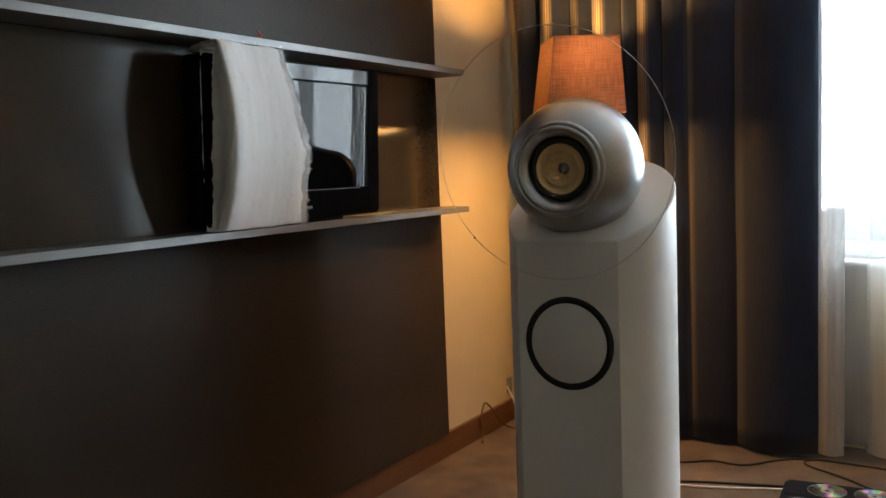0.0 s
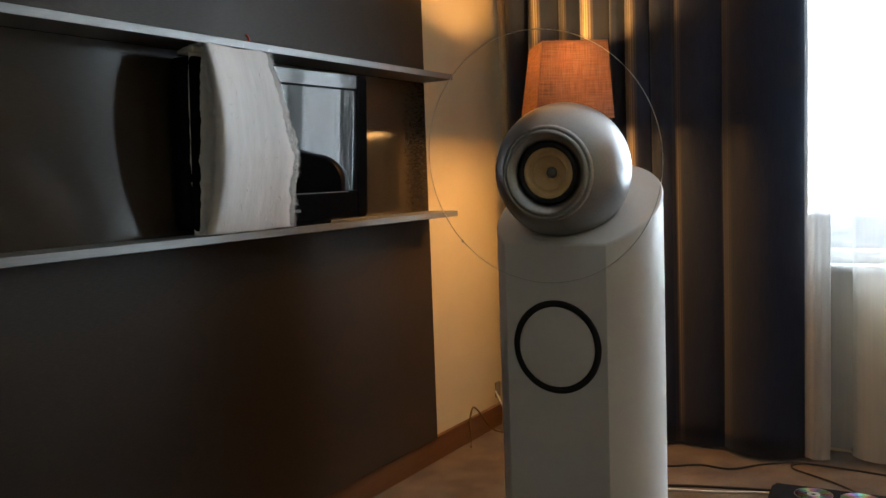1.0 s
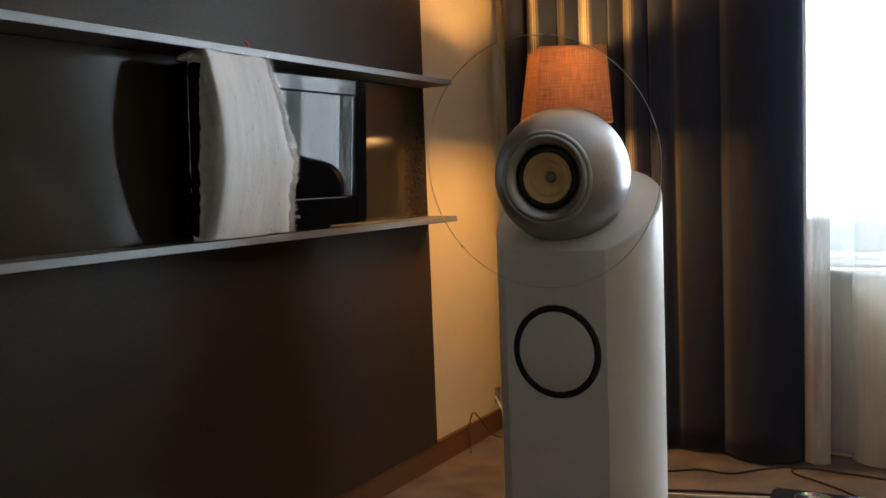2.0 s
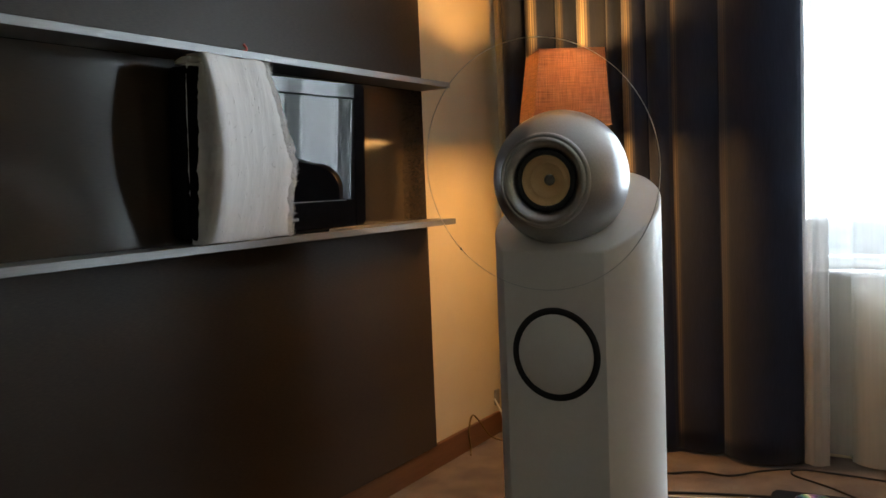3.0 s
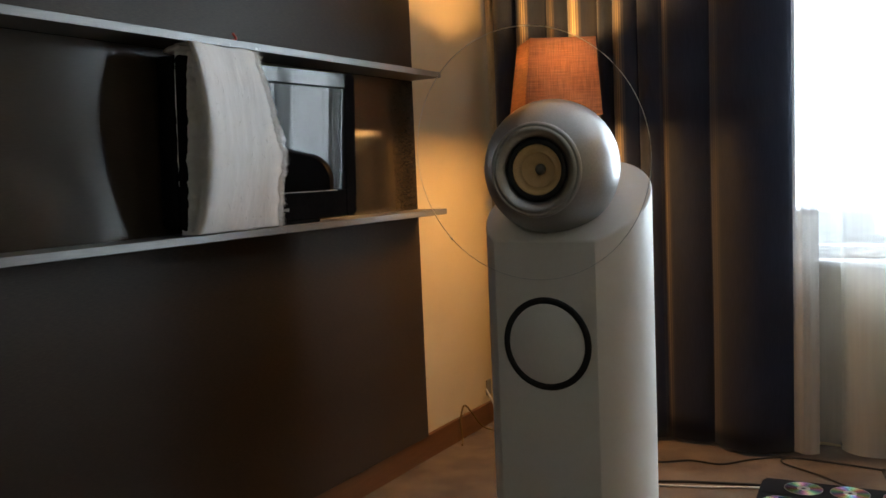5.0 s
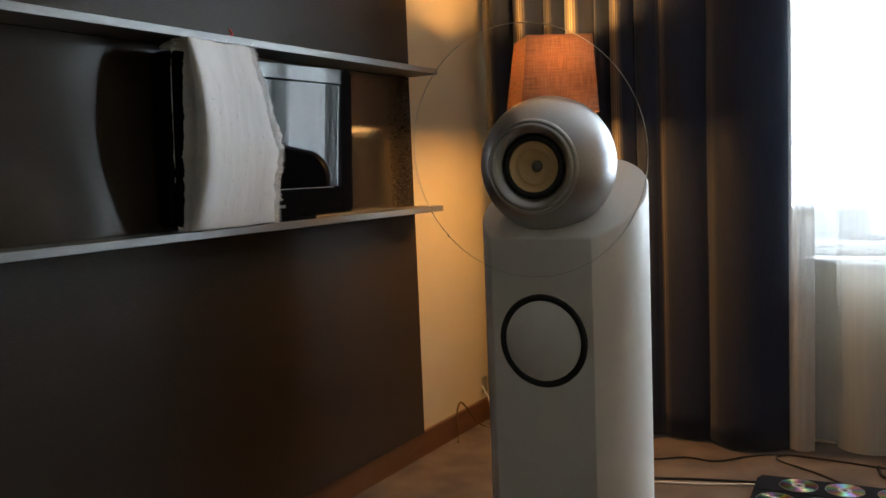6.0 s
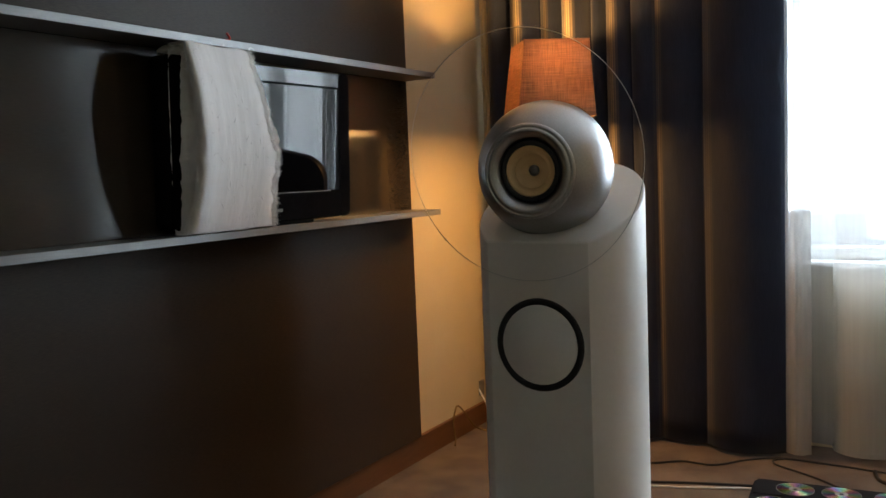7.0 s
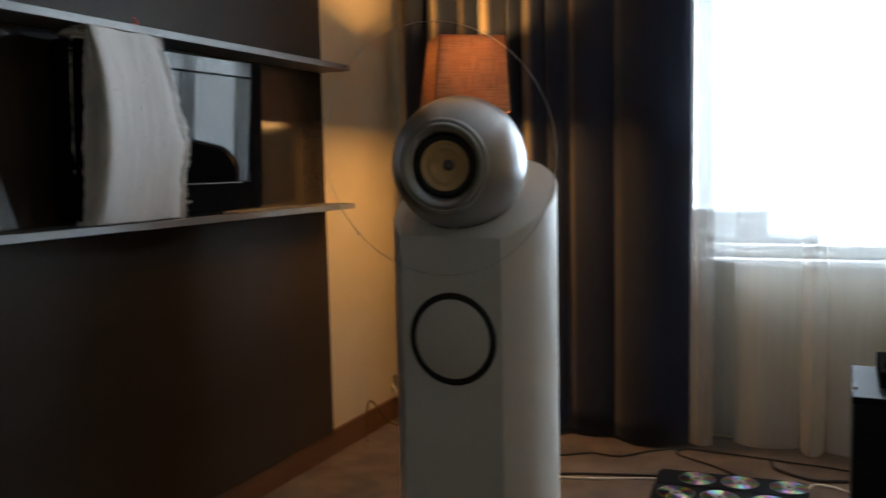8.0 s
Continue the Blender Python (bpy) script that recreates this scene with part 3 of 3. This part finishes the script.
# ---- loudspeaker ----
def loudspeaker():
    cx, cy, R, yf = 1.0605, 1.839, 0.187, 1.693
    root = empty("loudspeaker", "tall white loudspeaker with a round aluminium head", "loudspeaker", (cx, cy, 0))
    f = yf - cy
    half = math.acos(-f / R)

    def ring_at(r, fr):
        hf = math.acos(-fr / r)
        return [(r * math.sin(a), -r * math.cos(a)) for a in (hf + (2 * math.pi - 2 * hf) * k / 72 for k in range(73))]

    def top(y, drop=0.0):
        return 0.999 + 0.512 * (y - f) - drop

    bm = bmesh.new()
    rings = []
    for kind, r, fr in (("low", R - 0.002, f + 0.002), ("low2", R, f), ("high", R, f), ("cap", R - 0.0025, f + 0.0025)):
        ring = []
        for x, y in ring_at(r, fr):
            z = {"low": 0.0, "low2": 0.002, "high": top(y, 0.003), "cap": top(y)}[kind]
            ring.append(bm.verts.new((x, y, z)))
        rings.append(ring)
    n = len(rings[0])
    for a, b in zip(rings, rings[1:]):
        for k in range(n):
            bm.faces.new((a[k], a[(k + 1) % n], b[(k + 1) % n], b[k]))
    bm.faces.new(rings[0])
    bm.faces.new(rings[-1])
    cabinet = part("cabinet", bm, WHITE_LACQUER, root, "white lacquered round cabinet with a flat front")
    cabinet.data.shade_smooth()
    cabinet.data.set_sharp_from_angle(angle=radians(22))

    def put(name, bm, material, parent, at, label="", smooth=True):
        ob = part(name, bm, material, parent, label, smooth)
        ob.location = at
        return ob

    # woofer in the flat front
    wz = 0.7755
    woofer = put("woofer", lathe([(0.0, 0.0030), (0.0858, 0.0030), (0.0872, 0.0022), (0.0872, -0.003), (0.0, -0.003)], 72), WHITE_LACQUER, root, (1.0625 - cx, f - 0.0005, wz), "flat white woofer disc")
    woofer.data.set_sharp_from_angle(angle=radians(30))
    prof = [(0.1020, -0.002), (0.1020, 0.0012), (0.1005, 0.0028), (0.0975, 0.0042), (0.0930, 0.0042), (0.0890, 0.0030), (0.0876, 0.0012), (0.0876, -0.002)]
    put("woofer_surround", lathe(prof, 72, closed=True), RUBBER, woofer, (0, 0, 0), "black rubber ring")

    # round head
    hx, hy, hz, hr = 1.055 - cx, 1.768 - cy, 1.155, 0.1485
    prof = [(0.0, -hr)] + [(hr * math.sin(a), -hr * math.cos(a)) for a in (math.pi * k / 60 for k in range(1, 46)) if hr * math.sin(a) > 0.1005 or a < 1.5]
    head = put("head", lathe(prof + [(0.1000, 0.1098)], 96), ALU, root, (hx, hy, hz), "spun aluminium sphere")
    head.rotation_euler = (radians(2.5), 0, radians(5))
    collar = [(0.1010, 0.1080), (0.1000, 0.1120), (0.0970, 0.1148), (0.0930, 0.1156), (0.0915, 0.1143), (0.0903, 0.1165), (0.0870, 0.1190), (0.0825, 0.1183), (0.0780, 0.1135), (0.0670, 0.1045), (0.0660, 0.0960)]
    put("collar", lathe(collar, 96), ALU_BRIGHT, head, (0, 0, 0), "stepped aluminium collar")
    prof = [(0.0662, 0.099)] + [(0.0598 + 0.0062 * math.cos(math.pi * k / 10), 0.1010 + 0.0055 * math.sin(math.pi * k / 10)) for k in range(11)] + [(0.0535, 0.099)]
    put("surround", lathe(prof, 72), RUBBER, head, (0, 0, 0), "black rubber surround")
    prof = [(0.0555, 0.1005), (0.052, 0.1015), (0.0495, 0.099), (0.0395, 0.0920), (0.0375, 0.0935), (0.0355, 0.0915), (0.0135, 0.0770), (0.0, 0.075)]
    put("cone", lathe(prof, 72), CONE, head, (0, 0, 0), "woven yellow midrange cone")
    put("dust_cap", lathe([(0.0, 0.0845), (0.006, 0.0838), (0.0105, 0.081), (0.0125, 0.0755)], 32), CAP, head, (0, 0, 0), "grey dust cap")

    # thin wire hoop round the head, leaning on the front
    bm = bmesh.new()
    steps, sides, rad, wr = 160, 6, 0.266, 0.00085
    rings = []
    for k in range(steps):
        a = 2 * math.pi * k / steps
        c, d = Vector((rad * math.cos(a), 0, rad * math.sin(a))), Vector((math.cos(a), 0, math.sin(a)))
        rings.append([bm.verts.new(c + wr * (math.cos(b) * d + math.sin(b) * Vector((0, 1, 0)))) for b in (2 * math.pi * s / sides for s in range(sides))])
    for k in range(steps):
        p, q = rings[k], rings[(k + 1) % steps]
        for s in range(sides):
            bm.faces.new((p[s], p[(s + 1) % sides], q[(s + 1) % sides], q[s]))
    hoop = put("wire_hoop", bm, CHROME, root, (1.046 - cx, 1.655 - cy, 1.179), "thin steel wire hoop")
    hoop.rotation_euler = (radians(7.5), 0, 0)
    # the bright glint on the wire, added as a small white bead
    bead = lathe([(0.0, -0.0034), (0.0024, -0.0024), (0.0034, 0.0), (0.0024, 0.0024), (0.0, 0.0034)], 12)
    put("bead", bead, WHITE_PLASTIC, hoop, (0.266 * math.cos(radians(221.5)), 0, 0.266 * math.sin(radians(221.5))), "tiny white bead added for the wire's glint")
    return root


loudspeaker()


# ---- padded case behind the loudspeaker ----
def padded_case():
    """Tall flat case with a rounded, sloping top, standing on its end."""
    root = empty("padded_case", "tall dark leather case standing close behind the loudspeaker", "case", (0.765, 2.55, 0))
    root.rotation_euler = (0, 0, radians(-40))
    outline = [(-0.19, 0.0), (0.17, 0.0)]
    for cx, cz, rad, a0 in ((0.10, 1.19, 0.07, 0), (-0.12, 1.10, 0.11, 90)):
        outline += [(cx + rad * math.cos(radians(a0 + 9 * k)), cz + rad * math.sin(radians(a0 + 9 * k))) for k in range(11)]
    bm = bmesh.new()
    mid = (0.0, 0.6)
    rings = []
    for y, s in ((-0.075, 0.94), (-0.07, 0.975), (-0.05, 1.0), (0.05, 1.0), (0.07, 0.975), (0.075, 0.94)):
        rings.append([bm.verts.new((mid[0] + (x - mid[0]) * s, y, max(0.0, mid[1] + (z - mid[1]) * (1 - (1 - s) * 0.35)) if z else 0.0)) for x, z in outline])
    n = len(outline)
    for a, b in zip(rings, rings[1:]):
        for k in range(n):
            bm.faces.new((a[k], a[(k + 1) % n], b[(k + 1) % n], b[k]))
    bm.faces.new(rings[0])
    bm.faces.new(rings[-1])
    shell = part("shell", bm, LEATHER, root, "", True)
    shell.data.set_sharp_from_angle(angle=radians(40))
    part("handle", tube([(-0.19, 0, 0.55), (-0.225, 0, 0.57), (-0.23, 0, 0.63), (-0.225, 0, 0.69), (-0.19, 0, 0.71)], 0.009, 10), RUBBER, root, "", True)
    return root


padded_case()


# ---- corner lamp ----
SHADE_TURN = 8


def corner_lamp(cx, cy):
    root = empty("floor_lamp", "lit floor lamp with a square brown linen shade", "lamp", (cx, cy, 0), "corner lamps")
    bm = bmesh.new()
    uv = bm.loops.layers.uv.new("UVMap")
    inner = bmesh.new()
    inner_uv = inner.loops.layers.uv.new("UVMap")
    zt, zb, dt, db, th = 1.630, 1.350, 0.174, 0.208, 0.003
    lean = -0.012
    for k in range(4):
        a, b = radians(90 * k - SHADE_TURN), radians(90 * (k + 1) - SHADE_TURN)
        for store, layer, s in ((bm, uv, 0.0), (inner, inner_uv, th)):
            q = [(lean + (db - s) * math.cos(a), (db - s) * math.sin(a), zb), (lean + (db - s) * math.cos(b), (db - s) * math.sin(b), zb),
                 ((dt - s) * math.cos(b), (dt - s) * math.sin(b), zt), ((dt - s) * math.cos(a), (dt - s) * math.sin(a), zt)]
            face = store.faces.new([store.verts.new(p) for p in q])
            for loop, c in zip(face.loops, ((k, 0), (k + 0.9, 0), (k + 0.82, 1), (k + 0.08, 1))):
                loop[layer].uv = c
    shade = part("shade", bm, SHADE, root, "brown linen shade")
    part("lining", inner, LINING, shade, "pale inner lining")
    plate = bmesh.new()
    bmesh.ops.create_cone(plate, cap_ends=True, segments=4, radius1=db - 0.006, radius2=db - 0.006, depth=0.003)
    diffuser = part("diffuser", plate, LINING, root, "glowing white plate in the shade's lower opening")
    diffuser.location, diffuser.rotation_euler = (lean, 0, zb + 0.007), (0, 0, radians(-SHADE_TURN))
    for z, d, dx in ((zt, dt, 0.0), (zb, db, lean)):
        bm = bmesh.new()
        for k in range(4):
            a, b = radians(90 * k - SHADE_TURN), radians(90 * (k + 1) - SHADE_TURN)
            vs = []
            for ang, s, zz in ((a, 0.001, -0.004), (b, 0.001, -0.004), (b, 0.001, 0.002), (a, 0.001, 0.002), (a, -0.005, 0.002), (b, -0.005, 0.002)):
                vs.append(bm.verts.new((dx + (d + s) * math.cos(ang), (d + s) * math.sin(ang), z + zz)))
            bm.faces.new(vs[:4])
            bm.faces.new((vs[3], vs[2], vs[5], vs[4]))
        part("shade_rim", bm, SHADE, root)
    part("base", lathe([(0.0, 0.0), (0.13, 0.0), (0.13, 0.012), (0.12, 0.018), (0.02, 0.024), (0.0, 0.024)], 48, "z"), BRASS, root, "", True)
    part("pole", lathe([(0.0, 0.02), (0.011, 0.02), (0.011, 1.36), (0.018, 1.37), (0.018, 1.42), (0.0, 1.42)], 24, "z"), BRASS, root, "", True)
    return root


corner_lamp(0.505, 3.11)
corner_lamp(3.60, 3.11)


# ---- curtains ----
def cloth(name, profile, z0, z1, material, parent, nz=24, sway=0.0, thick=0.0015, smooth=True, flare=None):
    bm = bmesh.new()
    rows = []
    for j in range(nz + 1):
        v = j / nz
        z = z0 + (z1 - z0) * v
        row = []
        for i, (x, y) in enumerate(profile):
            s = 1 + 0.35 * (1 - v) * sway
            yy = profile_mean + (y - profile_mean) * s if (profile_mean := sum(p[1] for p in profile) / len(profile)) else y
            dx = 0.006 * noise.noise((x * 6, v * 2.5, 2.2))
            dy = 0.008 * noise.noise((x * 5, v * 2.0, 5.5))
            row.append(bm.verts.new((x + dx, yy + dy, z + (0.006 * noise.noise((x * 7, 0, 0)) if j == 0 else 0))))
        rows.append(row)
    for a, b in zip(rows, rows[1:]):
        for i in range(len(a) - 1):
            bm.faces.new((a[i], a[i + 1], b[i + 1], b[i]))
    ob = part(name, bm, material, parent, "", smooth)
    if thick:
        md = ob.modifiers.new("thick", "SOLIDIFY")
        md.thickness, md.offset = thick, 0
    return ob


def pleats(x0, x1, y, folds, depth, sharp=1.0, n=260):
    """Folds at the given centres: each bulges into the room, with narrow valleys between."""
    pts = []
    for i in range(n + 1):
        x = x0 + (x1 - x0) * i / n
        k = 0
        while k < len(folds) - 2 and x > folds[k + 1]:
            k += 1
        u = (x - folds[k]) / (folds[k + 1] - folds[k])
        pts.append((x, y - depth[k] * max(0.0, math.sin(math.pi * min(1, max(0, u)))) ** sharp))
    return pts


dark = empty("curtain", "heavy dark grey-brown curtain drawn to the window's edge", "curtain", (0, 0, 0))
FOLDS = [0.045, 0.165, 0.30, 0.405, 0.53, 0.60, 0.70, 0.80, 0.985, 1.30]
DEPTH = [0.08, 0.105, 0.05, 0.115, 0.045, 0.075, 0.04, 0.03, 0.085]
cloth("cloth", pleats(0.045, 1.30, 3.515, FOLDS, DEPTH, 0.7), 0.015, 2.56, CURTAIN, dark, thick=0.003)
far_curtain = empty("curtain", "heavy dark grey-brown curtain at the far side of the window", "curtain", (0, 0, 0))
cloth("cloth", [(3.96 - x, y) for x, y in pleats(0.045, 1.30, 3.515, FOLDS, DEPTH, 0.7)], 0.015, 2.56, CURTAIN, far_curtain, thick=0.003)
lining = empty("curtain_lining", "pale grey lining hanging in the corner", "curtain")
cloth("cloth", [(0.0 + 0.055 * k / 12, 3.52 + 0.012 * math.sin(k * 0.9)) for k in range(13)], 0.02, 2.56, WALLPAPER, lining)

def sheer_curtain(label, profile, z0):
    root = empty("sheer_curtain", label, "curtain", group="sheer curtains")
    cloth("cloth", profile, z0, 2.56, SHEER, root, thick=0.0)
    cloth("hem", [(x, y - 0.003) for x, y in profile], z0, z0 + 0.018, SHEER, root, nz=1, thick=0.0)


EDGE_FOLD = [(1.292 + 0.088 * k / 40, 3.49 - 0.03 * math.sin(math.pi * k / 40) - 0.002 * math.sin(k * 0.5)) for k in range(41)]
EDGE_FOLD += [(1.38 - 0.075 * k / 24, 3.488 + 0.02 * math.sin(math.pi * k / 48)) for k in range(1, 25)]
sheer_curtain("narrow gathered strip of white voile beside the dark curtain", EDGE_FOLD, 0.022)
SF = [1.30, 1.452, 1.46, 1.70, 1.79, 2.02, 2.16, 2.42, 2.60, 2.88]
SD = [-0.01, 0.0, 0.055, 0.10, 0.05, 0.1, 0.05, 0.09, 0.06]
WIDE = [(x, y + (0.06 if x < 1.452 else 0.0)) for x, y in pleats(1.30, 2.88, 3.55, SF, SD, 0.6, 300)]
sheer_curtain("thin white voile curtain hanging across the window", WIDE, 0.03)
rail = empty("curtain_rail", "white curtain rail under the ceiling", "rail")
part("rail", box(0.0, 3.42, 2.555, 4.10, 3.58, 2.62, 0.004), WHITE_PLASTIC, rail)


# ---- things on the floor ----
def disc_wallet():
    root = empty("disc_wallet", "black nylon disc wallet lying open on the carpet", "wallet", (1.505, 2.935, 0))
    root.rotation_euler = (0, 0, radians(4))
    bm = box(-0.245, -0.17, 0.0, 0.25, 0.155, 0.05, 0.0)
    up = [e for e in bm.edges if abs(e.verts[0].co.z - e.verts[1].co.z) > 0.01]
    bmesh.ops.bevel(bm, geom=up, offset=0.03, segments=5, affect="EDGES", profile=0.5)
    bmesh.ops.bevel(bm, geom=[e for e in bm.edges if min(v.co.z for v in e.verts) > 0.049], offset=0.006, segments=2, affect="EDGES", profile=0.5)
    part("cover", bm, NYLON, root)
    for x in (-0.165, -0.025, 0.13):
        for y in (0.08, -0.075):
            part("sleeve", box(x - 0.068, y - 0.072, 0.0505, x + 0.068, y + 0.068, 0.0525, 0.0008, 1), NYLON, root)
    return root


disc_wallet()


def disc(x, y, turn):
    root = empty("compact_disc", "shiny silver compact disc with painted-in rainbow reflections", "disc", (x, y, 0.0528), "discs in the wallet")
    root.rotation_euler = (0, 0, radians(turn))
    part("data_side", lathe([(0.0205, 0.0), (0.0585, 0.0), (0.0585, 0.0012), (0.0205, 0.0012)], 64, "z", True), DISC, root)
    part("hub", lathe([(0.0075, 0.0), (0.0203, 0.0), (0.0203, 0.0011), (0.0075, 0.0011)], 40, "z", True), CAP, root)
    part("rim", lathe([(0.0586, 0.0), (0.06, 0.0), (0.06, 0.0011), (0.0586, 0.0011)], 64, "z", True), CAP, root)
    return root


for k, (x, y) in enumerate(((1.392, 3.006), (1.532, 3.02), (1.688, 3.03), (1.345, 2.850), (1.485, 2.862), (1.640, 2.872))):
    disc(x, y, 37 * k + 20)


def cable(name, label, points, radius, material, group="cables on the carpet"):
    ob = mesh_object(name, tube(points, radius), material, None, True)
    return tagged(ob, label, "cable", group)


Z = 0.0045
cable("cable", "thin black cable winding along the curtain", [(0.72, 3.19, Z), (0.846, 3.216, Z), (0.943, 3.279, Z), (1.059, 3.281, Z), (1.153, 3.379, Z), (1.233, 3.44, Z), (1.31, 3.46, Z), (1.47, 3.455, Z), (1.614, 3.44, Z), (1.88, 3.41, Z), (2.05, 3.3, Z)], 0.004, RUBBER)
cable("cable", "thin black cable curling towards the disc wallet", [(1.29, 3.43, Z + 0.008), (1.256, 3.425, Z), (1.274, 3.376, Z), (1.352, 3.329, Z), (1.424, 3.284, Z), (1.53, 3.20, Z), (1.62, 3.16, Z)], 0.004, RUBBER)
cable("cable", "black cable running straight to the disc wallet", [(0.80, 2.98, Z), (0.906, 3.014, Z), (1.03, 3.058, Z), (1.251, 3.12, Z), (1.42, 3.14, Z)], 0.005, RUBBER)
cable("cable", "white cable beside a black one", [(0.80, 2.93, 0.004), (0.917, 2.976, 0.004), (1.044, 3.013, 0.004), (1.264, 3.098, 0.004), (1.45, 3.125, 0.004)], 0.004, WHITE_PLASTIC)
cable("cable", "black cable behind the disc wallet", [(1.605, 3.42, Z + 0.009), (1.611, 3.40, Z), (1.638, 3.332, Z), (1.758, 3.267, Z), (1.878, 3.30, Z), (2.0, 3.32, Z)], 0.007, RUBBER)
cable("cable", "white cable leading to the black cabinet", [(1.74, 3.17, 0.004), (1.765, 3.225, 0.004), (1.814, 3.225, 0.004), (1.876, 3.186, 0.004), (1.98, 3.08, 0.004)], 0.004, WHITE_PLASTIC)
cable("cable", "stiff brown cable loop standing against the wall", [(0.03, 3.10, 0.004), (0.01, 3.14, 0.02), (0.0, 3.145, 0.09), (0.0, 3.18, 0.15), (0.005, 3.23, 0.115), (0.02, 3.29, 0.04), (0.05, 3.34, 0.006), (0.16, 3.36, 0.005)], 0.004, BRASS, "cables by the wall")
cable("cable", "pale cable hanging from the wall socket", [(-0.012, 3.41, 0.17), (0.03, 3.40, 0.10), (0.05, 3.37, 0.02), (0.12, 3.30, 0.005), (0.25, 3.28, 0.005)], 0.004, WHITE_PLASTIC, "cables by the wall")
socket = empty("wall_socket", "small dark wall socket above the baseboard", "socket", (-0.03, 3.46, 0.165))
part("plate", box(0, -0.02, -0.035, 0.01, 0.02, 0.035, 0.003), CAP, socket)


def black_cabinet():
    root = empty("hifi_cabinet", "low glossy black equipment cabinet", "cabinet", (1.864, 2.37, 0))
    part("body", box(0.0, 0.0, 0.0, 0.55, 0.36, 0.53, 0.004), LACQUER_BLUEBLACK, root)
    part("top", box(-0.004, -0.004, 0.5305, 0.554, 0.364, 0.55, 0.003), LACQUER_BLUEBLACK, root, "glossy black top")
    return root


black_cabinet()


def amplifier():
    root = empty("amplifier", "black amplifier box with round knobs", "amplifier", (1.925, 2.45, 0.55))
    part("case", box(0.0, 0.0, 0.006, 0.42, 0.26, 0.05, 0.004), MATT_BLACK, root)
    for x in (0.03, 0.39):
        for y in (0.03, 0.23):
            ob = part("foot", lathe([(0, 0), (0.012, 0), (0.012, 0.007), (0, 0.007)], 16, "z"), RUBBER, root)
            ob.location = (x, y, 0)
    for x in (0.025, 0.07, 0.115):
        ob = part("knob", lathe([(0.0, 0.0), (0.014, 0.0), (0.014, 0.014), (0.012, 0.018), (0.0, 0.018)], 24, "z"), MATT_BLACK, root, "", True)
        ob.location = (x, 0.05, 0.05)
    return root


amplifier()
# white glint on the cabinet's edge, shaped as an added bead
stud = mesh_object("cabinet_glint", lathe([(0.0, 0.0), (0.004, 0.0015), (0.0055, 0.005), (0.004, 0.0085), (0.0, 0.01)], 16, "z"), WHITE_PLASTIC, None, True)
stud.location = (1.868, 2.44, 0.55)
tagged(stud, "tiny white bead added as a glint on the black cabinet's edge", "bead")
